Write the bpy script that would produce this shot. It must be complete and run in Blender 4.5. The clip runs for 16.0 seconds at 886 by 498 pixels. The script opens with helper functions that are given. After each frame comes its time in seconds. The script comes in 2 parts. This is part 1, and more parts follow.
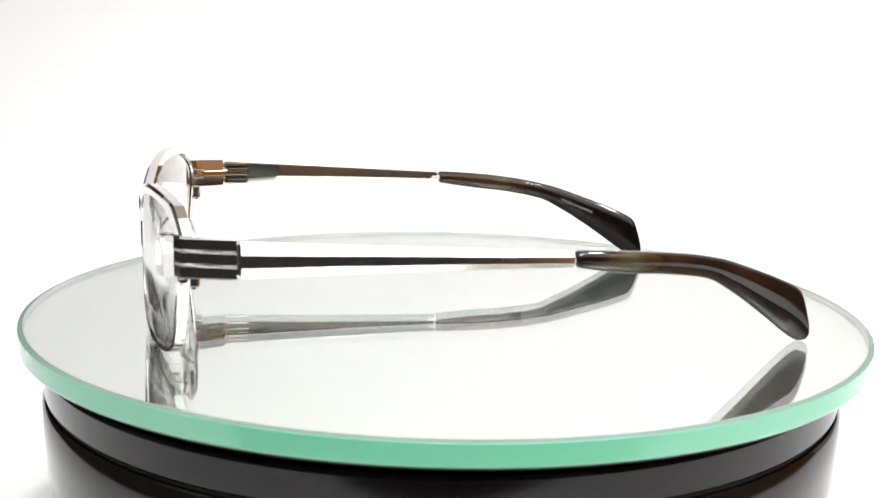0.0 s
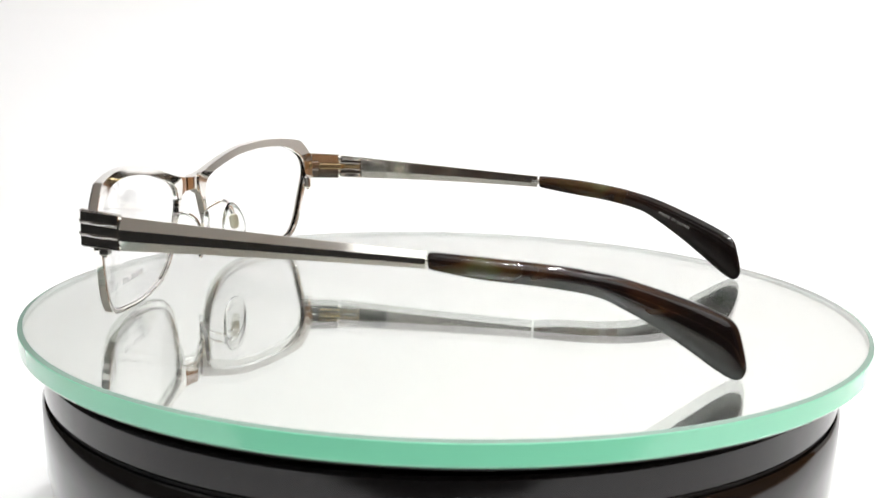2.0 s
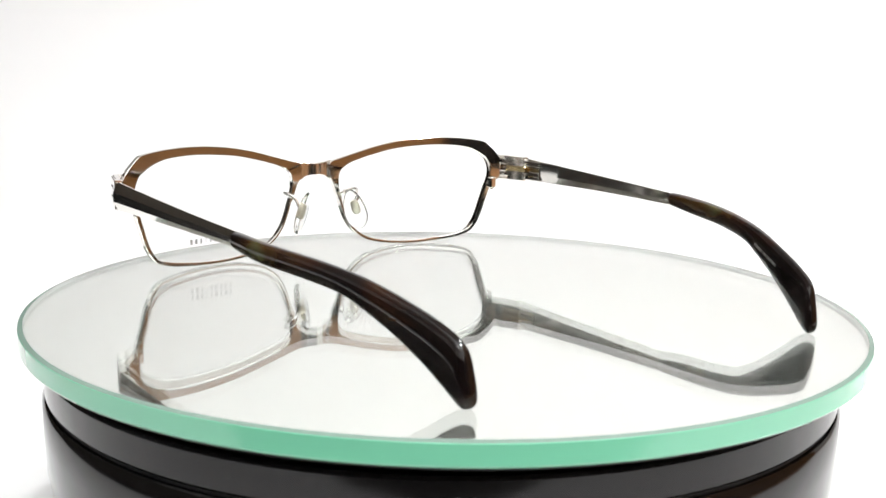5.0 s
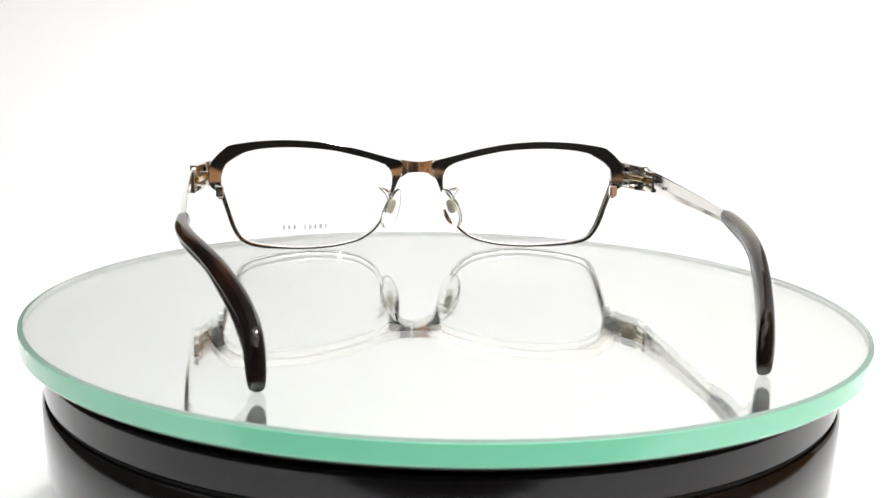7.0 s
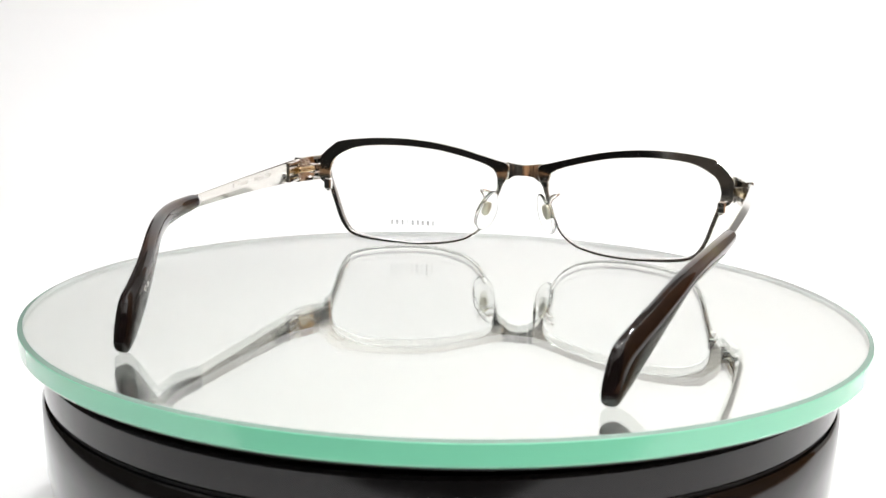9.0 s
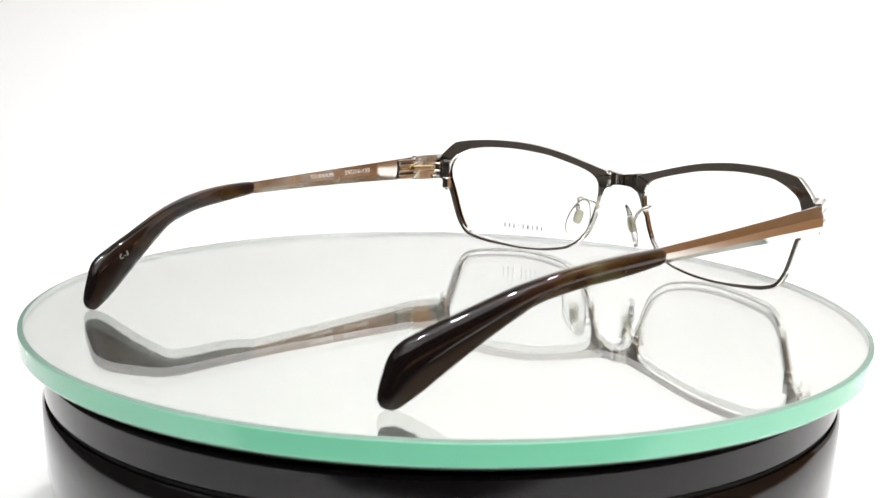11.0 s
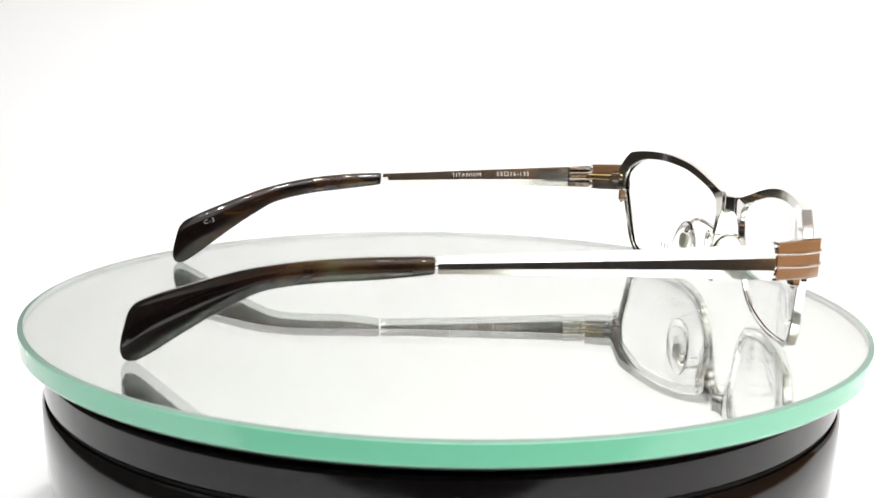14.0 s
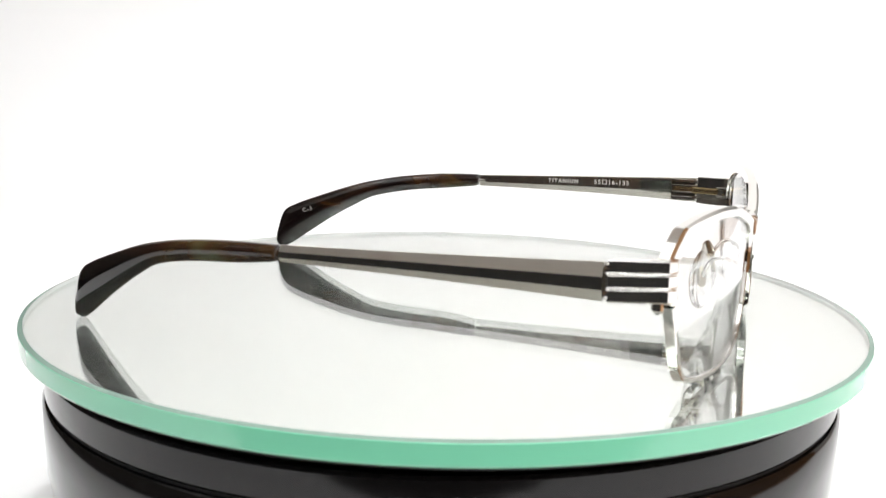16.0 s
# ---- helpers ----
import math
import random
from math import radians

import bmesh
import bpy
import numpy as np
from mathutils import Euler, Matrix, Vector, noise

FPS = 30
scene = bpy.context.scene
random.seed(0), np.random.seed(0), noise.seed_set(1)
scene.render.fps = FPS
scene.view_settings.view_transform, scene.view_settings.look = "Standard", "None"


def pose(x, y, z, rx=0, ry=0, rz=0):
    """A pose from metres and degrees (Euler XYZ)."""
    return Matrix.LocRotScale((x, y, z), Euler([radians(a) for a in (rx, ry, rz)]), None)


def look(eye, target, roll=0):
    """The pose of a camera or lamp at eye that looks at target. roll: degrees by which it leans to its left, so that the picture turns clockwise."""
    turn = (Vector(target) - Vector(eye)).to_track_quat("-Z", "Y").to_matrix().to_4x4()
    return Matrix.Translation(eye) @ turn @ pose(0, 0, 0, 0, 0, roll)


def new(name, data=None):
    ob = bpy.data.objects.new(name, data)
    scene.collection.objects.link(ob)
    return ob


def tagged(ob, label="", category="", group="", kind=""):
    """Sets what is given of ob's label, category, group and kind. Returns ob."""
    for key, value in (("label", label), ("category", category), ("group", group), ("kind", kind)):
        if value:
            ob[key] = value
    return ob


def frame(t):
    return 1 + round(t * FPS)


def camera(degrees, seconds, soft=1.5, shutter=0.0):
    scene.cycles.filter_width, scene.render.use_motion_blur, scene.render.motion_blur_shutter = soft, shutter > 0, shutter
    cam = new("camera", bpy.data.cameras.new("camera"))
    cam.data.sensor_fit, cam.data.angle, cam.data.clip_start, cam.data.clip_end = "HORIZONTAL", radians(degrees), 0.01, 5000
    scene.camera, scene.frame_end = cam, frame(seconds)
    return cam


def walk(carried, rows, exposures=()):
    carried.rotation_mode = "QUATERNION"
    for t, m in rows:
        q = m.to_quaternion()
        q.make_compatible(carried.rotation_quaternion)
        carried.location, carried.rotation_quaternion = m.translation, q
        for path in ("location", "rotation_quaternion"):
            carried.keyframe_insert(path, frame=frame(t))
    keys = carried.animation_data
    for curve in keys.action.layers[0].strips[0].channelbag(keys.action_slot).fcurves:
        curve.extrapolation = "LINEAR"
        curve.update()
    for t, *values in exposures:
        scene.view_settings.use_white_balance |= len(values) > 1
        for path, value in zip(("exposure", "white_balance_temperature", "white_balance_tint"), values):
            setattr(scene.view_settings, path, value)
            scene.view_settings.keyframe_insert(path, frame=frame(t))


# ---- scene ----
MM = 0.001

# camera: fixed on its stand, looking down on the turntable
EYE = Vector((0.0, -0.2802, 0.0672))
PITCH, YAW, ROLL = radians(10.875), radians(-0.21), 1.04
AIM = EYE + Vector((math.sin(YAW) * math.cos(PITCH), math.cos(YAW) * math.cos(PITCH), -math.sin(PITCH)))
cam = camera(43.49, 16.0, soft=1.4)
cam.data.dof.use_dof, cam.data.dof.focus_distance, cam.data.dof.aperture_fstop = True, 0.305, 40.0
walk(cam, [(0.0, look(EYE, AIM, ROLL)), (16.0, look(EYE, AIM, ROLL))])

# light: a large unseen fill lamp added overhead, small round downlights in the ceiling
scene.view_settings.exposure = 0.0
world = bpy.data.worlds.new("room_air")
world.use_nodes = True
world.node_tree.nodes["Background"].inputs[0].default_value = (0.9, 0.95, 1.0, 1)
world.node_tree.nodes["Background"].inputs[1].default_value = 0.02
scene.world = world


def area_lamp(name, eye, target, size, watts, shape="SQUARE", colour=(1, 1, 1), deep=0.0):
    lamp = bpy.data.lights.new(name, "AREA")
    lamp.shape, lamp.size, lamp.energy, lamp.color = shape, size, watts, colour
    lamp.size_y = deep or size
    ob = new(name, lamp)
    ob.matrix_world = look(eye, target)
    return ob


# added fill: brightens the paper and whitens the metal's upper facets
area_lamp("overhead_fill_lamp", (0.16, -0.72, 1.58), (0.16, -0.5, 0), 1.44, 13.0, "RECTANGLE", (0.94, 0.985, 1.0), 1.65)
for dx, dy, watts in ((-0.3, -0.85, 0.8), (-0.06, -1.0, 2.6), (0.2, -0.95, 11.0), (0.34, -0.62, 9.0), (0.64, -0.5, 15.0), (0.62, 0.2, 6.0)):
    area_lamp("downlight_lamp", (dx, dy, 1.56), (dx, dy, 0), 0.085, watts, "DISK", (0.98, 0.99, 1.0))

# ---------------------------------------------------------------- materials


def material(name, colour, rough=0.5, metal=0.0, **more):
    m = bpy.data.materials.new(name)
    m.use_nodes = True
    b = m.node_tree.nodes["Principled BSDF"]
    b.inputs["Base Color"].default_value = (*colour, 1)
    b.inputs["Roughness"].default_value = rough
    b.inputs["Metallic"].default_value = metal
    for key, value in more.items():
        b.inputs[key.replace("_", " ")].default_value = value
    return m


def node(m, kind, **inputs):
    n = m.node_tree.nodes.new(kind)
    for key, value in inputs.items():
        n.inputs[key.replace("_", " ")].default_value = value
    return n


def link(m, a, out, b, inp):
    m.node_tree.links.new(a.outputs[out], b.inputs[inp])


def shader(m):
    return m.node_tree.nodes["Principled BSDF"]


def ramp(m, stops):
    r = m.node_tree.nodes.new("ShaderNodeValToRGB")
    while len(r.color_ramp.elements) < len(stops):
        r.color_ramp.elements.new(0.5)
    for e, (at, c) in zip(r.color_ramp.elements, stops):
        e.position, e.color = at, (*c, 1)
    return r


def grain(m, scale, low, high, target="Roughness", detail=3.0, stretch=(1, 1, 1)):
    """Noise in object space, mapped to low..high on one input of the shader."""
    tc = node(m, "ShaderNodeTexCoord")
    mp = node(m, "ShaderNodeMapping")
    mp.inputs["Scale"].default_value = stretch
    n = node(m, "ShaderNodeTexNoise", Scale=scale, Detail=detail)
    mr = node(m, "ShaderNodeMapRange")
    mr.inputs["To Min"].default_value, mr.inputs["To Max"].default_value = low, high
    link(m, tc, "Object", mp, "Vector"), link(m, mp, "Vector", n, "Vector")
    link(m, n, 0, mr, 0), link(m, mr, 0, shader(m), target)
    return n


def bumped(m, n, strength, distance):
    b = node(m, "ShaderNodeBump", Strength=strength, Distance=distance)
    link(m, n, 0, b, "Height"), link(m, b, 0, shader(m), "Normal")


silver = material("polished_titanium", (0.78, 0.76, 0.73), 0.07, 1.0)
grain(silver, 900, 0.04, 0.10)
brushed = material("brushed_titanium", (0.76, 0.74, 0.70), 0.17, 1.0)
grain(brushed, 700, 0.07, 0.13, stretch=(1, 0.1, 1))
bright = material("bright_chrome", (0.86, 0.85, 0.83), 0.05, 1.0)
satin = material("satin_silver", (0.74, 0.72, 0.60), 0.45, 1.0)
gilt = material("worn_gilt", (0.72, 0.56, 0.32), 0.18, 1.0)

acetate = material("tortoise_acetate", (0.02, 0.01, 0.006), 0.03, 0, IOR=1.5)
tc = node(acetate, "ShaderNodeTexCoord")
mp = node(acetate, "ShaderNodeMapping")
mp.inputs["Scale"].default_value = (1.0, 0.7, 1.7)
n1 = node(acetate, "ShaderNodeTexNoise", Scale=58.0, Detail=2.0, Distortion=0.6)
n2 = node(acetate, "ShaderNodeTexNoise", Scale=420.0, Detail=3.0)
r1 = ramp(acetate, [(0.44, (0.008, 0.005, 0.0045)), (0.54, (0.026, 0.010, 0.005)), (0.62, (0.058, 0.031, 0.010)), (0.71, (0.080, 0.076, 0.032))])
mx = node(acetate, "ShaderNodeMix")
mx.data_type, mx.blend_type = "RGBA", "MULTIPLY"
mx.inputs["Factor"].default_value = 0.4
link(acetate, tc, "Object", mp, "Vector"), link(acetate, mp, "Vector", n1, "Vector"), link(acetate, tc, "Object", n2, "Vector")
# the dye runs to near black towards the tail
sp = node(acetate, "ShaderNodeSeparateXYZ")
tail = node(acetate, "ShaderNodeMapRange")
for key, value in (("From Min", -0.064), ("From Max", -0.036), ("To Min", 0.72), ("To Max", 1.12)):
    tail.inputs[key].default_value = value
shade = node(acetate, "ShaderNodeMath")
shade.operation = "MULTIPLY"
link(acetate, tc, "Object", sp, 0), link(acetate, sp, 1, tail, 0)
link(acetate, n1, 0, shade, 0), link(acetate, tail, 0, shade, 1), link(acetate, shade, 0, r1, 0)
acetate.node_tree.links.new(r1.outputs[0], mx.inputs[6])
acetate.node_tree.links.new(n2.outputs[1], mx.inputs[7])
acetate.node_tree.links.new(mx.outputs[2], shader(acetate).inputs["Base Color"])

lens_glass = material("clear_lens", (1, 1, 1), 0.0, 0, IOR=1.33, Transmission_Weight=1.0)
pad_clear = material("clear_silicone", (0.985, 0.99, 0.98), 0.05, 0, IOR=1.36, Transmission_Weight=1.0)
plate_glass = material("float_glass", (0.975, 0.995, 0.975), 0.0, 0, IOR=1.52, Transmission_Weight=1.0)
mirror_back = material("silvered_back", (0.985, 0.992, 0.98), 0.0, 0.90)
grain(mirror_back, 60, 0.0, 0.012)
glass_edge = material("green_glass_edge", (0.175, 0.53, 0.345), 0.12, 0, Coat_Weight=0.5)
grain(glass_edge, 120, 0.08, 0.2, stretch=(1, 1, 6))
glass_arris = material("ground_glass_arris", (0.20, 0.29, 0.245), 0.2, 0)
glass_wall = material("clear_glass_wall", (0.70, 0.75, 0.72), 0.2, 0)

gloss_black = material("black_gloss_plastic", (0.0055, 0.0048, 0.0048), 0.09, 0, IOR=1.38)
bumped(gloss_black, grain(gloss_black, 22, 0.05, 0.12), 0.2, 0.0016)
groove_black = material("matt_black_groove", (0.006, 0.006, 0.006), 0.6)
slot_shade_dark = material("hinge_gap_shade", (0.05, 0.045, 0.035), 0.4, 0.6)
ink_grey = material("grey_lens_print", (0.80, 0.80, 0.81), 0.6, 0, Transmission_Weight=0.5, IOR=1.1)
ink_white = material("white_print", (0.92, 0.91, 0.88), 0.4, 0.2)
ink_silver = material("silver_print", (0.48, 0.47, 0.45), 0.35, 0.3)

paper = material("white_paper", (0.86, 0.86, 0.86), 0.7)
bumped(paper, grain(paper, 9, 0.62, 0.8), 0.12, 0.004)
plaster = material("white_plaster", (0.80, 0.79, 0.77), 0.8)
bumped(plaster, grain(plaster, 40, 0.7, 0.9), 0.1, 0.002)
# dark and brown for the unseen panels that the metal reflects
dark_panel = material("dark_reflection_panel", (0.009, 0.0085, 0.008), 0.7, Specular_IOR_Level=0.15)
bumped(dark_panel, grain(dark_panel, 30, 0.6, 0.8), 0.1, 0.002)
brown_panel = material("brown_reflection_panel", (0.085, 0.072, 0.06), 0.6)
bumped(brown_panel, grain(brown_panel, 30, 0.5, 0.7), 0.1, 0.002)
felt = material("black_felt", (0.007, 0.0065, 0.006), 0.9, Specular_IOR_Level=0.1)
bumped(felt, grain(felt, 700, 0.8, 1.0), 0.3, 0.001)
wood = material("brown_table_wood", (0.36, 0.17, 0.07), 0.4)
tc = node(wood, "ShaderNodeTexCoord")
mp = node(wood, "ShaderNodeMapping")
mp.inputs["Scale"].default_value = (1.5, 14, 14)
wn = node(wood, "ShaderNodeTexNoise", Scale=4.0, Detail=5.0, Distortion=0.5)
wr = ramp(wood, [(0.3, (0.19, 0.088, 0.030)), (0.7, (0.30, 0.150, 0.055))])
link(wood, tc, "Object", mp, "Vector"), link(wood, mp, "Vector", wn, "Vector"), link(wood, wn, 0, wr, 0)
link(wood, wr, 0, shader(wood), "Base Color")
bumped(wood, wn, 0.1, 0.001)

# ---------------------------------------------------------------- mesh helpers


def mesh_of(bm, name, smooth=35):
    bmesh.ops.recalc_face_normals(bm, faces=bm.faces[:])
    me = bpy.data.meshes.new(name)
    bm.to_mesh(me)
    bm.free()
    if smooth:
        me.shade_smooth()
        me.set_sharp_from_angle(angle=radians(smooth))
    return me


def part(name, bm, mat, parent=None, label="", smooth=20):
    """One mesh object out of a bmesh, under its thing or part."""
    me = mesh_of(bm, name, smooth)
    for m in mat if isinstance(mat, (list, tuple)) else [mat]:
        me.materials.append(m)
    ob = new(name, me)
    if parent:
        ob.parent = parent
    return tagged(ob, label)


def loft(rings, closed=False, caps=True, bm=None):
    """Skin over rings of equally many points; closed: the last ring meets the first."""
    bm = bm or bmesh.new()
    vs = [[bm.verts.new(p) for p in ring] for ring in rings]
    n = len(vs[0])
    pairs = list(zip(vs, vs[1:])) + ([(vs[-1], vs[0])] if closed else [])
    for a, b in pairs:
        for k in range(n):
            bm.faces.new((a[k], a[(k + 1) % n], b[(k + 1) % n], b[k]))
    if caps and not closed:
        bm.faces.new(vs[0])
        bm.faces.new(vs[-1][::-1])
    return bm


def lathe(profile, steps=128):
    """Turn (radius, height) pairs round z; a closed solid of revolution."""
    rings = []
    for k in range(steps):
        a = 2 * math.pi * k / steps
        rings.append([Vector((r * math.cos(a), r * math.sin(a), z)) for r, z in profile])
    bm = loft(rings, closed=True)
    bmesh.ops.remove_doubles(bm, verts=bm.verts[:], dist=1e-6)
    return bm


def block(centre, size, bevel=0.0, turn=None, bm=None):
    bm2 = bmesh.new()
    bmesh.ops.create_cube(bm2, size=1.0)
    bmesh.ops.scale(bm2, vec=size, verts=bm2.verts)
    if bevel:
        bmesh.ops.bevel(bm2, geom=bm2.edges[:], offset=bevel, segments=1, affect="EDGES")
    m = Matrix.Translation(centre) @ (turn or Matrix())
    bmesh.ops.transform(bm2, matrix=m, verts=bm2.verts)
    if bm is None:
        return bm2
    keep = {v: bm.verts.new(v.co) for v in bm2.verts}
    for f in bm2.faces:
        bm.faces.new([keep[v] for v in f.verts])
    bm2.free()
    return bm


def spline(points, n, closed=False):
    """n points, evenly spread, on a smooth curve through the given ones."""
    pts = [Vector(p) for p in points]
    fine = []
    m = len(pts)
    for k in range(m if closed else m - 1):
        p0 = pts[k - 1] if closed or k else pts[0] * 2 - pts[1]
        p1, p2 = pts[k], pts[(k + 1) % m]
        p3 = pts[(k + 2) % m] if closed or k + 2 < m else p2 * 2 - p1
        for j in range(10):
            u = j / 10
            fine.append(0.5 * (2 * p1 + (p2 - p0) * u + (2 * p0 - 5 * p1 + 4 * p2 - p3) * u * u + (3 * p1 - p0 - 3 * p2 + p3) * u ** 3))
    fine.append(pts[0] if closed else pts[-1])
    lengths = [0.0]
    for a, b in zip(fine, fine[1:]):
        lengths.append(lengths[-1] + (b - a).length)
    out, k = [], 0
    for j in range(n):
        want = lengths[-1] * j / (n if closed else n - 1)
        while k < len(fine) - 2 and lengths[k + 1] < want:
            k += 1
        span = lengths[k + 1] - lengths[k]
        out.append(fine[k].lerp(fine[k + 1], (want - lengths[k]) / span if span else 0))
    return out


def by_index(points, n):
    """n points on a smooth curve, evenly spread in the points' own order."""
    pts = [Vector(p) for p in points]
    out = []
    for j in range(n):
        f = (len(pts) - 1) * j / (n - 1)
        k = min(int(f), len(pts) - 2)
        u = f - k
        p1, p2 = pts[k], pts[k + 1]
        p0 = pts[k - 1] if k else p1 * 2 - p2
        p3 = pts[k + 2] if k + 2 < len(pts) else p2 * 2 - p1
        out.append(0.5 * (2 * p1 + (p2 - p0) * u + (2 * p0 - 5 * p1 + 4 * p2 - p3) * u * u + (3 * p1 - p0 - 3 * p2 + p3) * u ** 3))
    return out


def tube(points, radius, n=24, sides=10):
    path = spline(points, n)
    rings = []
    for k, p in enumerate(path):
        d = (path[min(k + 1, n - 1)] - path[max(k - 1, 0)]).normalized()
        side = d.cross(Vector((0.13, 0.31, 0.94))).normalized()
        up = side.cross(d)
        rings.append([p + radius * (math.cos(a) * side + math.sin(a) * up) for a in (2 * math.pi * j / sides for j in range(sides))])
    return loft(rings)


def lettering(name, text, size, m, mat, parent):
    """Raised print in the built-in font, centred at the pose m."""
    cu = bpy.data.curves.new(name, "FONT")
    cu.body, cu.size, cu.align_x, cu.align_y, cu.extrude, cu.resolution_u = text, size, "CENTER", "CENTER", 0.00002, 3
    cu.space_character = 1.25
    tmp = bpy.data.objects.new(name, cu)
    me = bpy.data.meshes.new_from_object(tmp)
    bpy.data.objects.remove(tmp)
    me.transform(m)
    me.materials.append(mat)
    ob = new(name, me)
    ob.parent = parent
    return ob


# ---------------------------------------------------------------- room and table
TABLE = -0.072


def slab(name, centre, size, mat, label, category, kind="structure", bevel=0.0):
    return tagged(part(name, block(Vector(centre), Vector(size), bevel), mat), label, category, kind=kind)


slab("wall_north", (-0.4, 1.55, 0.4), (2.8, 0.1, 2.5), plaster, "plain white plaster wall behind the paper sweep", "wall")
slab("wall_south", (-0.4, -1.75, 0.4), (2.8, 0.1, 2.5), plaster, "plain white plaster wall of the room", "wall")
slab("wall_east", (0.95, -0.1, 0.4), (0.1, 3.2, 2.5), plaster, "plain white plaster side wall", "wall")
slab("wall_west", (-1.75, -0.1, 0.4), (0.1, 3.2, 2.5), plaster, "plain white plaster side wall", "wall")
# unseen panels, added and sized so the metal reflects dark and brown surroundings
slab("reflected_panel_south", (-0.4, -1.69, -0.1), (2.6, 0.016, 1.36), dark_panel, "unseen dark panel, added for the dark reflections", "panelling")
slab("reflected_panel_east", (0.891, -0.175, 0.2), (0.016, 1.05, 2.0), wood, "unseen brown wooden panel, added for the brown reflections", "panelling")
slab("reflected_panel_east_dark", (0.891, -1.185, -0.1), (0.016, 0.966, 1.36), dark_panel, "unseen dark panel, added for the dark reflections", "panelling")
slab("reflected_panel_west", (-1.69, 0.56, 0.32), (0.016, 1.8, 2.2), brown_panel, "unseen tall dark brown panel, added for the brown reflections", "panelling")
slab("reflected_panel_west_low", (-1.69, -1.0, -0.05), (0.016, 1.3, 1.46), brown_panel, "unseen low dark brown panel, added for the brown reflections", "panelling")
slab("reflected_panel_north", (-1.14, 1.49, -0.05), (1.06, 0.016, 1.46), brown_panel, "unseen low dark brown panel, added for the brown reflections", "panelling")
slab("ceiling", (-0.4, -0.1, 1.68), (2.8, 3.4, 0.06), plaster, "plain white ceiling", "ceiling")
slab("floor", (-0.4, -0.1, -0.86), (2.8, 3.4, 0.06), wood, "brown wooden floor under the table", "floor")

table = tagged(new("table"), "brown wooden table under the paper sweep", "table")
table.location = (0, 0, -0.83)
part("tabletop", block(Vector((0, -0.1, 0.83 + TABLE - 0.0215)), Vector((1.7, 1.9, 0.03)), 0.004), wood, table)
for sx in (-1, 1):
    for sy in (-1, 1):
        part("leg", block(Vector((sx * 0.78, -0.1 + sy * 0.85, (0.83 + TABLE - 0.035) / 2)), Vector((0.06, 0.06, 0.83 + TABLE - 0.035)), 0.004), wood, table)

# white paper: lies on the table and sweeps up into the backdrop
prof = [(-0.22, 0.0)] + [(0.64 + 0.21 * math.sin(a), 0.21 - 0.21 * math.cos(a)) for a in [radians(9 * k) for k in range(11)]] + [(0.86, 1.15)]
rings = []
for y, z in prof:
    rings.append([Vector((x, y + dy, z + TABLE + dz)) for x, dy, dz in ((-0.485, 0, 0), (0.56, 0, 0), (0.56, 0.002, -0.002), (-0.485, 0.002, -0.002))])
tagged(part("paper_backdrop", loft(rings), paper, None, smooth=60), "seamless white paper sweeping up behind the turntable", "backdrop", kind="structure")

# unseen mat, added to darken what the metal and black plastic reflect
slab("dark_reflection_mat", (-0.255, -0.02, TABLE - 0.0045), (1.17, 1.68, 0.003), felt, "unseen black felt mat under white paper, added to darken reflections", "mat", kind="thing")

# ---------------------------------------------------------------- turntable
R = 0.1040
turntable = tagged(new("turntable"), "low round black glossy motor turntable on white paper", "turntable")
turntable.location = (-0.0008, 0, TABLE)
T = -TABLE
part("body", lathe([(0, 0.0), (0.070, 0.0), (0.071, 0.001), (0.071, T - 0.057), (0.082, T - 0.0565), (0.0893, T - 0.0535), (0.0945, T - 0.0478), (0.0972, T - 0.041), (0.0984, T - 0.033), (0.0987, T - 0.025), (0.0987, T - 0.0175), (0.0981, T - 0.0167), (0, T - 0.0167)], 160), gloss_black, turntable, "glossy black plastic body", smooth=45)
part("groove", lathe([(0, T - 0.0169), (0.0973, T - 0.0169), (0.0973, T - 0.0157), (0, T - 0.0157)], 160), groove_black, turntable, "dark gap below the platter")
platter = part("platter", lathe([(0, T - 0.0159), (0.0976, T - 0.0159), (0.0981, T - 0.0152), (0.0982, T - 0.0089), (0.0976, T - 0.0082), (0.0935, T - 0.0080), (0.0935, T - 0.0066), (0, T - 0.0066)], 160), gloss_black, turntable, "glossy black rotating platter")

TH = 0.0050
disc = tagged(new("mirror_disc"), "round glass mirror with a green edge on the turntable", "mirror")
G = R - 0.0012
plate = part("glass", lathe([(0, -TH), (G, -TH), (G, 0.0), (0, 0.0)], 192), [plate_glass, glass_wall], disc, "clear glass plate", smooth=8)
for f in plate.data.polygons:
    f.material_index = 1 if abs(f.normal.z) < 0.5 else 0
edge = part("edge", lathe([(G + 0.00005, -TH), (R - 0.0006, -TH - 0.00002), (R - 0.0003, -TH + 0.0002), (R, -TH + 0.0006), (R, -0.0005), (R - 0.0001, -0.00035), (R - 0.0004, -0.0002), (G + 0.00005, -0.00002)], 192), [glass_edge, glass_arris], disc, "polished green glass edge", smooth=12)
for f in edge.data.polygons:
    f.material_index = 1 if f.normal.z > 0.8 else 0
backing = part("silver_backing", lathe([(0, -TH - 0.0006), (R - 0.0012, -TH - 0.0006), (R - 0.0012, -TH - 0.0001), (0, -TH - 0.0001)], 160), [mirror_back, groove_black], disc, "silvered mirror backing with dark paint below")
for f in backing.data.polygons:
    f.material_index = 0 if f.normal.z > 0.5 else 1

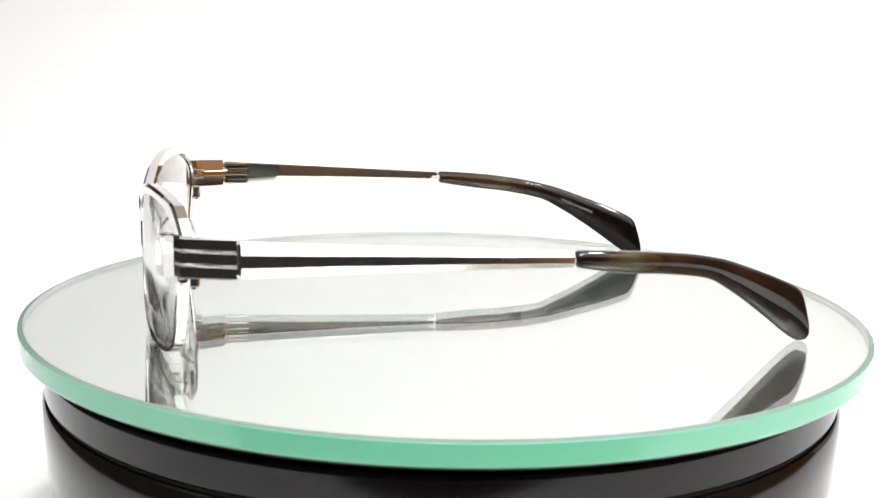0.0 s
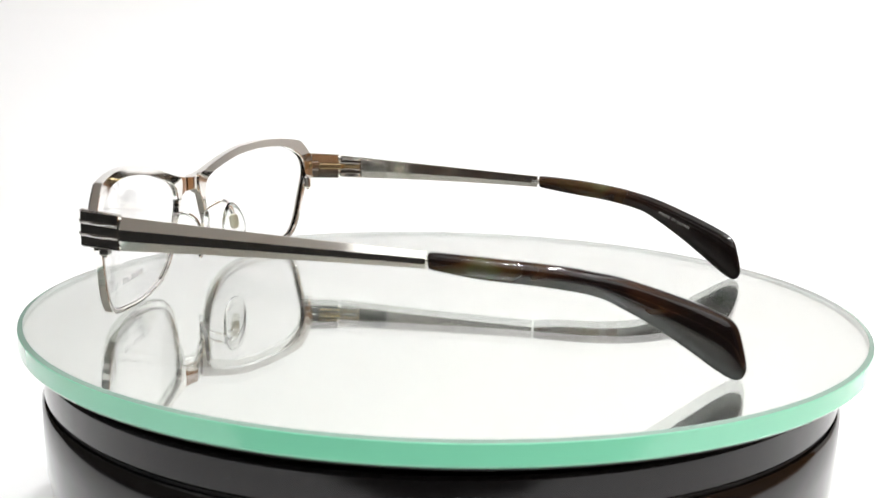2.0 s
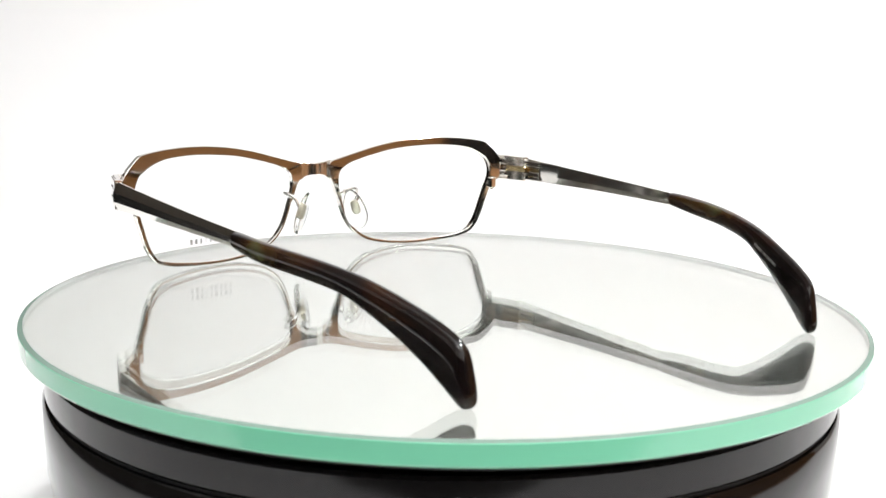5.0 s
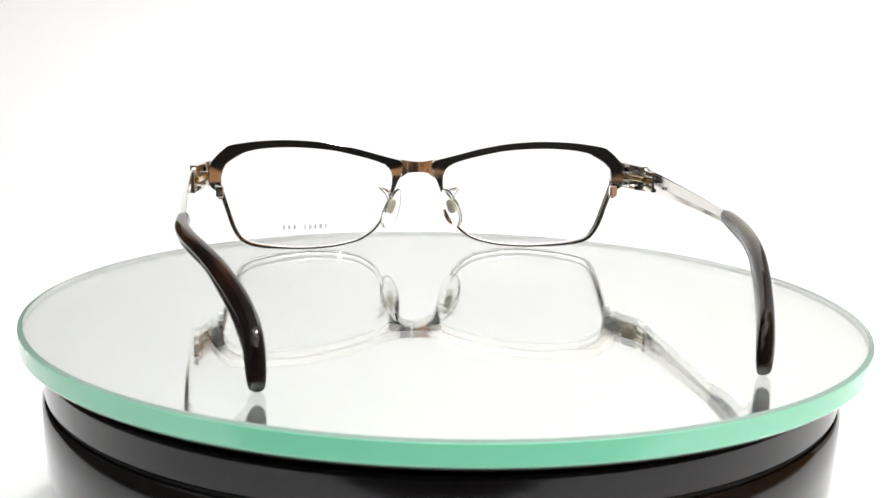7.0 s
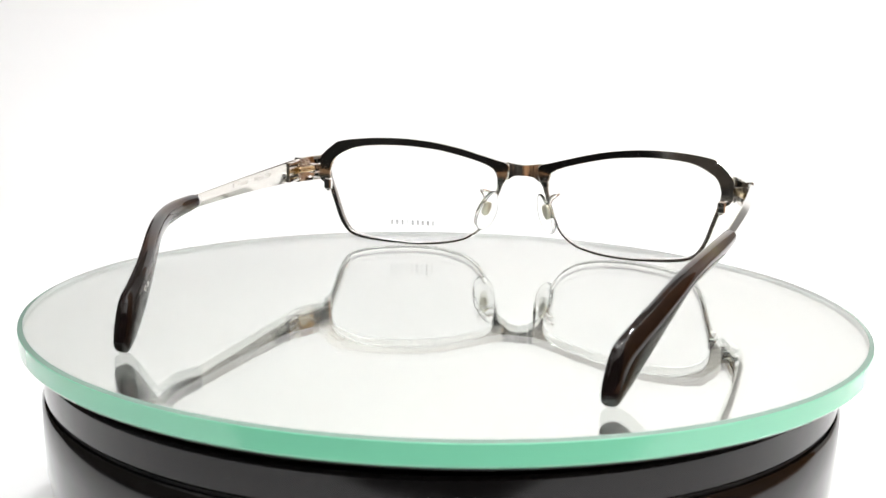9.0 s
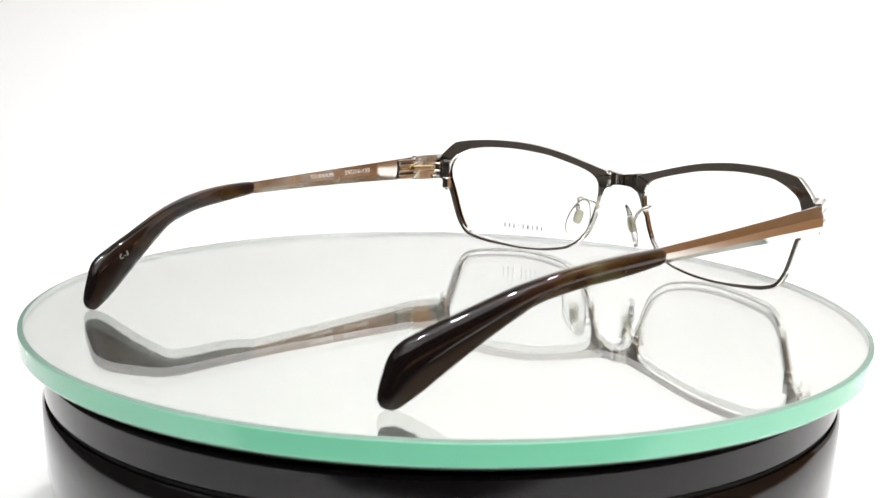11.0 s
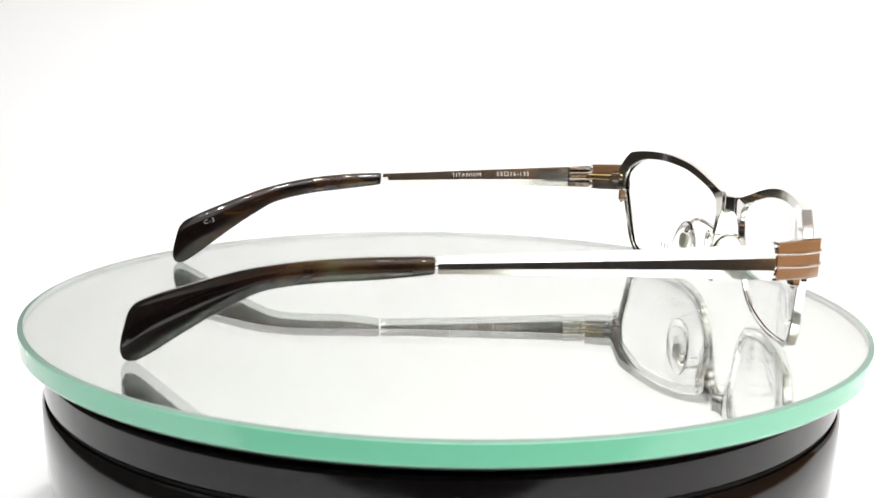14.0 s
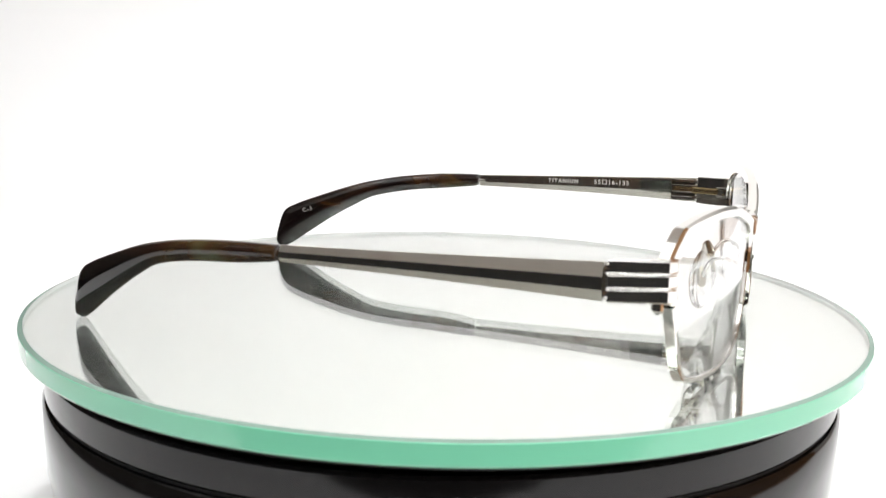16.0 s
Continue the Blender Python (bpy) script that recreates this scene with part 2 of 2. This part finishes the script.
# ---------------------------------------------------------------- spectacles (lengths in millimetres, x to the wearer's right, y forward)
specs = tagged(new("eyeglasses"), "polished silver titanium eyeglasses with tortoiseshell temple tips on the mirror", "eyeglasses")


def front_y(x, z):
    """The bow and tilt of the front."""
    return 74.7 - 0.00252 * x * x - 0.01 * (27 - z)


OPEN_TOP = [(9.3, 16.8), (8.5, 19.5), (8.2, 22.0), (8.5, 24.4), (9.7, 26.3), (12.5, 27.9), (17, 29.3), (22.3, 30.6), (27.7, 31.7), (34.8, 32.4), (40, 32.65),
            (45.3, 32.55), (50.5, 32.1), (53.9, 31.2), (57.3, 29.6), (59.9, 27.7), (61.2, 25.0), (61.4, 22.0), (60.6, 19.2)]
OPEN_LOW = [(60.6, 19.2), (59.1, 14.4), (57.4, 9.0), (55.7, 5.8), (53.6, 3.9), (48.7, 2.6), (41.7, 1.8), (34.5, 1.4), (26.5, 1.9), (20.2, 3.2), (17.5, 4.3), (14.4, 6.5), (12.1, 9.4), (10.4, 13.2), (9.3, 16.8)]
OUTER = [(8.2, 16.8), (7.2, 19.4), (6.3, 21.8), (5.2, 24.0), (5.0, 28.0), (9.0, 29.4), (14.5, 30.9), (20.5, 32.5), (27.7, 33.95), (34.8, 34.75), (40, 35.0),
         (45.8, 34.95), (52.3, 34.5), (58.6, 33.5), (60.6, 32.4), (63.6, 29.5), (65.0, 27.0), (64.9, 21.5), (62.2, 19.2)]


def at(x, z, dy, side):
    mid = 1 - (x / 66) ** 2
    return Vector((side * x * (1 + 0.006 * mid), front_y(x, z) + dy, z - 0.45 * mid)) * MM


def brow(side):
    """Upper half of the rim: a broad bevelled bar from the nose over the lens to the temple corner."""
    n = 90
    inner, outer = by_index([(*p, 0) for p in OPEN_TOP], n), by_index([(*p, 0) for p in OUTER], n)
    rings = []
    for k, (a, b) in enumerate(zip(inner, outer)):
        w = (b - a)
        u = w.normalized()
        lip = w.length * 0.07
        # ring runs: inner back, inner front, bevel, outer front, outer back
        pts = [(a + u * lip, -1.45), (a, -1.25), (a, 0.7), (a + u * 0.25, 0.95), (b - u * min(0.6, w.length * 0.4), 1.25), (b, 0.75), (b, -1.1), (b - u * 0.15, -1.25)]
        rings.append([at(p.x, p.y, dy, side) for p, dy in pts])
    return loft(rings)


def lower_rim(side):
    n = 80
    inner = spline([(*p, 0) for p in OPEN_LOW], n)
    rings = []
    for k, a in enumerate(inner):
        d = (inner[min(k + 1, n - 1)] - inner[max(k - 1, 0)]).normalized()
        u = Vector((-d.y, d.x, 0)) * -1
        if u.dot(Vector((35, 17, 0)) - a) > 0:
            u = -u
        t = 1.5 - 0.65 * min(1, k / 40)
        pts = [(a, -1.1), (a, 0.85), (a + u * 0.2, 1.0), (a + u * t * 0.8, 1.0), (a + u * t, 0.8), (a + u * t, -1.0), (a + u * t * 0.8, -1.2), (a + u * 0.2, -1.2)]
        rings.append([at(p.x, p.y, dy, side) for p, dy in pts])
    return loft(rings)


def lens_mesh(side):
    loop = spline([(*p, 0) for p in OPEN_TOP[:-1] + OPEN_LOW[:-1]], 96, closed=True)
    c = Vector((35.5, 18, 0))
    steps = [0.12, 0.3, 0.5, 0.68, 0.85, 1.0]

    def ring(s, base, bulge):
        return [at((c + (p - c) * s).x, (c + (p - c) * s).y, base + bulge * (1 - s * s), side) for p in loop]
    return loft([ring(s, 0.4, 1.0) for s in steps] + [ring(s, -0.8, 1.0) for s in steps[::-1]])


def bridge_mesh():
    """Two facets meeting at a crease over the nose, with a small raised plate on each."""
    rings = []
    for x in (-5.6, -4.6, -3.4, -3.1, -1.2, -0.9, 0.0, 0.9, 1.2, 3.1, 3.4, 4.6, 5.6):
        ax = abs(x)
        low = 24.45 - 0.042 * ax * ax - (0.6 if ax > 4 else 0)
        top = 27.85 + 0.02 * ax * ax
        dy = -0.5 + (0.35 if 1.0 < ax < 3.2 else 0.0) - (0.5 if ax < 0.5 else 0)
        y = 74.7
        back = y - 2.3 + 0.33 * ax + (0.12 if 1.0 < ax < 3.2 else 0.0)
        rings.append([Vector((x, back, low)) * MM, Vector((x, y + dy + 1.5, low)) * MM, Vector((x, y + dy + 1.7, low + 0.3)) * MM,
                      Vector((x, y + dy + 1.7, top - 0.7)) * MM, Vector((x, y + dy + 1.0, top)) * MM, Vector((x, back + 0.2, top)) * MM, Vector((x, back, top - 0.2)) * MM])
    return loft(rings)


def pill(centre, half, turn):
    """A rounded lozenge."""
    bm = bmesh.new()
    bmesh.ops.create_uvsphere(bm, u_segments=20, v_segments=12, radius=1.0)
    for v in bm.verts:
        n = (abs(v.co.x) ** 3 + abs(v.co.y) ** 3 + abs(v.co.z) ** 3) ** (1 / 3)
        v.co = Vector((v.co.x * half.x, v.co.y * half.y, v.co.z * half.z)) / n
    bmesh.ops.transform(bm, matrix=Matrix.Translation(centre) @ turn, verts=bm.verts)
    return bm


def pad_mesh(side):
    bm = bmesh.new()
    bmesh.ops.create_uvsphere(bm, u_segments=24, v_segments=16, radius=1.0)
    for v in bm.verts:
        v.co = Vector((v.co.x * 1.1, v.co.y * 3.5 * (1 - 0.2 * v.co.z), v.co.z * 6.6)) * MM
    turn = Matrix.Rotation(side * radians(-19), 4, "Y") @ Matrix.Rotation(side * radians(52), 4, "Z")
    bmesh.ops.transform(bm, matrix=Matrix.Translation(Vector((side * 9.3, 65.3, 13.9)) * MM) @ turn, verts=bm.verts)
    return bm


# temple: heights and plan of the metal bar
def temple_ring(y, x, side):
    s = (53.2 - y) / 65.0
    h = 7.1 - 5.3 * s + 1.6 * s * s
    zc = 24.35 - 1.15 * s + (0.15 * math.sin(s * 3.1))
    t = 1.8 - 0.4 * s
    sec = [(-t / 2, -0.14), (-t / 2, 0.46), (-t * 0.46, 0.5), (-t * 0.26, 0.5), (t / 2, 0.15), (t / 2, -0.19), (-t * 0.1, -0.5), (-t * 0.3, -0.5)]
    return [Vector((side * (x + o), y, zc + u * h)) * MM for o, u in sec]


PLAN = {-1: (70.1, 0.5, 69.0, 53.1), 1: (70.6, 0.5, 66.4, 49.1)}


def plan_x(y, side):
    """Plan of the temple: a light outward bow, then in towards the tip."""
    a, b, c, d = PLAN[side]
    if y > -12.5:
        s = (53.2 - y) / 65.7
        return a + (c - a) * s + b * math.sin(math.pi * s)
    s = (-12.5 - y) / 60.0
    if side > 0:
        return c + (d - c) * (0.45 * s + 0.55 * s * s)
    u = min(1, max(0, (s - 0.1) / 0.95))
    return c + (d - c) * u * u * (3 - 2 * u)


TIP_TOP = [(-12.4, 24.5), (-13.4, 25.0), (-25.3, 24.5), (-36.1, 23.4), (-43.1, 22.2), (-49.8, 20.6), (-58.5, 17.6), (-67.0, 14.3), (-71.6, 11.6), (-73.4, 7.0), (-74.3, 2.8), (-73.9, 1.2)]
TIP_LOW = [(-12.4, 22.0), (-13.4, 21.3), (-23.5, 20.0), (-33.8, 19.0), (-44.2, 17.0), (-50.4, 13.9), (-56.3, 10.3), (-62.5, 6.0), (-67.3, 2.5), (-70.8, 0.35), (-72.3, 0.02), (-73.2, 0.25)]


def tip_mesh(side):
    n = 72
    top, low = by_index([(*p, 0) for p in TIP_TOP], n), by_index([(*p, 0) for p in TIP_LOW], n)
    rings = []
    for k in range(n):
        s = k / (n - 1)
        t = 3.2 + 1.0 * math.sin(min(1, s * 1.5) * math.pi / 2)
        t *= min(1, 0.72 + s * 4) * (1 - max(0, s - 0.74) ** 2 * 7.5)
        a, b = low[k], top[k]
        ridge = 0.60 - 0.25 * s
        sec = []
        for j in range(18):
            q = 2 * math.pi * j / 18
            co, si = math.cos(q), math.sin(q)
            o = 0.5 * math.copysign(abs(co) ** 0.76, co)
            u = 0.5 + 0.5 * math.copysign(abs(si) ** 0.92, si)
            if o > 0.1 and u < ridge:
                o -= 0.10 * min(1, (ridge - u) * 6) * min(1, s * 5)
            sec.append((o, u))
        ring = []
        for o, u in sec:
            p = a.lerp(b, u)
            ring.append(Vector((side * (plan_x(p.x, side) + o * t), p.x, p.y)) * MM)
        rings.append(ring)
    bm = loft(rings)
    return bm


def temple_mesh(side):
    return loft([temple_ring(y, plan_x(y, side), side) for y in [54.3 - 65.9 * k / 40 for k in range(41)]])


def endpiece_mesh(side):
    """Folded plate from the front corner back to the hinge, with two slots between its three bars."""
    rings = []
    wide = 1.1 if side > 0 else 0.8
    for y, x, zl, zh in ((66.7, 65.2, 20.8, 28.5), (65.5, 66.8, 20.5, 28.6), (61.3, 67.6 + wide * 0.5, 20.5, 28.5), (57.8, 68.3 + wide * 0.85, 20.5, 28.4), (55.0, 69.0 + wide, 20.6, 28.3)):
        rings.append([Vector((side * (x - 1.5), y, zl + 0.2)) * MM, Vector((side * (x - 1.5), y, zh - 0.2)) * MM, Vector((side * (x - 1.2), y, zh)) * MM,
                      Vector((side * (x - 0.1), y, zh)) * MM, Vector((side * x, y, zh - 0.1)) * MM, Vector((side * x, y, zl + 0.1)) * MM, Vector((side * (x - 0.1), y, zl)) * MM, Vector((side * (x - 1.2), y, zl)) * MM])
    return loft(rings)


def end_path(side, out):
    """Plan of the end piece's outer face: a cut corner, then straight back to the hinge."""
    wide = 1.1 if side > 0 else 0.8
    return [(side * (x + out), y) for y, x in ((66.6, 65.3), (65.5, 66.8), (61.3, 67.6 + wide * 0.5), (57.8, 68.3 + wide * 0.85), (55.2, 68.95 + wide))]


def bar_mesh(side, zc):
    rings = []
    for (x0, y), (x1, _) in zip(end_path(side, -0.4), end_path(side, 0.5)):
        rings.append([Vector(p) * MM for p in ((x0, y, zc - 1.1), (x0, y, zc + 1.1), (x1 - side * 0.12, y, zc + 1.1), (x1, y, zc + 0.98), (x1, y, zc - 0.98), (x1 - side * 0.12, y, zc - 1.1))])
    return loft(rings)


def groove_glint_mesh(side, zc):
    wave = (0.25, 0.1, -0.18, 0.05, 0.1)
    return tube([Vector((x, y, zc + w)) * MM for (x, y), w in zip(end_path(side, 0.26), wave)], 0.27 * MM, 20)


for side in (-1, 1):
    part("upper_rim", brow(side), silver, specs, "broad bevelled silver brow bar")
    part("lower_rim", lower_rim(side), silver, specs, "thin silver lower rim wire")
    glass = part("lens", lens_mesh(side), lens_glass, specs, "clear demonstration lens", smooth=60)
    if side < 0:
        # unread maker's print on the lens, as plain bars
        for k, w in enumerate((1.1, 1.5, 1.3, 1.7, 1.4, 0.4, 1.2, 1.5, 1.4)):
            x = -29.3 - k * 1.66
            y = front_y(abs(x), 7.1) + 1.05
            part("print_bar", block(Vector((x, y, 7.15)) * MM, Vector((w * 0.5, 0.03, 1.5)) * MM), ink_grey, glass, "grey printed bar")
    pad = part("nose_pad", pad_mesh(side), pad_clear, specs, "clear silicone nose pad", smooth=60)
    part("pad_arm", tube([Vector((side * x, y, z)) * MM for x, y, z in ((8.9, 73.4, 17.6), (10.0, 72.2, 18.6), (12.4, 70.4, 19.6), (12.0, 68.3, 19.4), (10.7, 67.0, 18.1), (10.2, 66.1, 16.3), (10.0, 65.8, 14.7))], 0.5 * MM), bright, pad, "bent silver wire", smooth=60)
    part("pad_mount", pill(Vector((side * 9.7, 65.5, 14.6)) * MM, Vector((0.6, 1.3, 2.3)) * MM, Matrix.Rotation(side * radians(-19), 4, "Y") @ Matrix.Rotation(side * radians(52), 4, "Z")), satin, pad, "small satin olive-silver pad box", smooth=60)
    wide = 1.1 if side > 0 else 0.8
    end = part("endpiece", endpiece_mesh(side), silver, specs, "folded silver end piece")
    for k in range(3):
        zc = 21.87 + 2.68 * k
        part("bar", bar_mesh(side, zc), silver, end, "raised polished bar", smooth=25)
        if k:
            # added chrome rod, in place of the rounded groove's bright glint
            part("groove_glint", groove_glint_mesh(side, zc - 1.34), bright, end, "thin wavy chrome rod standing in for the glint between the bars", smooth=60)
    lock = part("rim_lock", block(Vector((side * 61.9, front_y(61.9, 20) - 1.9, 19.6)) * MM, Vector((2.3, 2.2, 3.7)) * MM, 0.4 * MM), bright, specs, "small rim closing block")
    bm = bmesh.new()
    bmesh.ops.create_cone(bm, cap_ends=True, segments=16, radius1=0.5 * MM, radius2=0.5 * MM, depth=0.5 * MM)
    bmesh.ops.transform(bm, matrix=Matrix.Translation(Vector((side * 61.9, front_y(61.9, 20) - 1.9, 17.6)) * MM), verts=bm.verts)
    part("screw", bm, bright, lock)
    turn = Matrix.Rotation(side * radians(13 + 5 * wide), 4, "Z")
    hinge = part("hinge", block(Vector((side * (66.7 + wide * 0.6), 57.2, 24.5)) * MM, Vector((1.3, 7.6, 1.7)) * MM, 0.3 * MM, turn), gilt, specs, "gilt spring hinge tongue")
    # solid dark plate on the bar; its colour is the shade between prongs
    part("slot_shade", block(Vector((side * (plan_x(51, side) - 0.72), 51.2, 24.3)) * MM, Vector((0.9, 7.4, 5.6)) * MM, 0.05 * MM), slot_shade_dark, hinge, "dark plate standing in for the shaded gaps between the hinge prongs")
    for zc, high in ((21.8, 1.35), (23.45, 0.8), (25.5, 0.8), (26.9, 1.1)):
        part("knuckle", block(Vector((side * (plan_x(51.6, side) - 1.05), 51.6, zc)) * MM, Vector((1.2, 7.9, high)) * MM, 0.22 * MM), silver, hinge, "polished hinge prong")
    for zc in (22.2, 26.7):
        part("cap", pill(Vector((side * (plan_x(55, side) - 1.1), 55.0, zc)) * MM, Vector((0.8, 0.75, 1.25)) * MM, Matrix()), bright, hinge, "rounded chrome hinge cap", smooth=60)
    part("spring_pin", block(Vector((side * (plan_x(51, side) - 1.1), 51.3, 24.45)) * MM, Vector((0.7, 6.5, 1.2)) * MM, 0.2 * MM), gilt, hinge, "gilt spring pin")
    for zc in (23.3, 25.7):
        part("eyelet", block(Vector((side * (65.5 + wide * 0.3), 62.0, zc)) * MM, Vector((1.4, 2.4, 0.6)) * MM, 0.15 * MM, turn), bright, hinge, "chrome eyelet bar")
    part("eyelet", block(Vector((side * (65.1 + wide * 0.3), 63.1, 24.5)) * MM, Vector((1.4, 0.6, 3.0)) * MM, 0.15 * MM, turn), bright, hinge, "chrome eyelet bar")
    temple = part("temple", temple_mesh(side), brushed, specs, "tapered polished silver temple bar", smooth=9)
    part("neck", tube([Vector((side * (plan_x(y, side) - 0.1), y, 23.2)) * MM for y in (-10, -12, -14)], 0.75 * MM, 8), bright, temple, "thin metal core", smooth=60)
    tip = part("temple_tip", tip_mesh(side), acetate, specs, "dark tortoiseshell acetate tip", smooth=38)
    if side < 0:
        inner = Matrix(((0, 0, 1, 0), (1, 0, 0, 0), (0, 1, 0, 0), (0, 0, 0, 1)))

        def on_inner(y, z, lean=0.0, off=1.0, swing=None):
            if swing is None:
                swing = math.degrees(math.atan2(plan_x(y + 6, -1) - plan_x(y - 6, -1), 12.0))
            return Matrix.Translation(Vector((-(plan_x(y, -1) - off), y, z)) * MM) @ Matrix.Rotation(radians(swing), 4, "Z") @ inner @ Matrix.Rotation(radians(lean), 4, "Z")
        lettering("lettering", "TITANIUM", 1.7 * MM, on_inner(14.8, 24.55, 0.9), ink_white, temple)
        lettering("lettering", "55\u25a116-135", 1.85 * MM, on_inner(29.6, 24.9, 0.9), ink_white, temple)
        lettering("lettering", "C-3", 1.8 * MM, on_inner(-63.6, 12.4, 14, 2.25), ink_silver, tip)
    else:
        inner = Matrix(((0, 0, -1, 0), (-1, 0, 0, 0), (0, 1, 0, 0), (0, 0, 0, 1)))
        swing = -math.degrees(math.atan2(plan_x(-48.5, 1) - plan_x(-60.5, 1), 12.0))
        m = Matrix.Translation(Vector((plan_x(-54.5, 1) - 2.3, -54.5, 15.4)) * MM) @ Matrix.Rotation(radians(swing), 4, "Z") @ inner @ Matrix.Rotation(radians(-21), 4, "Z")
        lettering("lettering", "MADE IN JAPAN", 1.2 * MM, m, ink_silver, tip)
part("bridge", bridge_mesh(), silver, specs, "creased silver bridge", smooth=20)


# ---------------------------------------------------------------- what moves
def motions():
    spec_rows, disc_rows, plat_rows = [], [], []
    lean = pose(0, 0, 0.15 * MM, -0.28, 0.3, 0)
    for k in range(33):
        t = k * 0.5
        a = 103.02 - 13.1995 * t - 0.0085 * (t - 8) ** 2
        m = pose(0, 0, 0, 0, 0, a)
        spec_rows.append((t, lean @ m @ pose(3.66 * MM, 0, 0)))
        disc_rows.append((t, lean @ m))
        plat_rows.append((t, m))
    walk(specs, spec_rows)
    walk(disc, disc_rows)
    walk(platter, plat_rows)


motions()
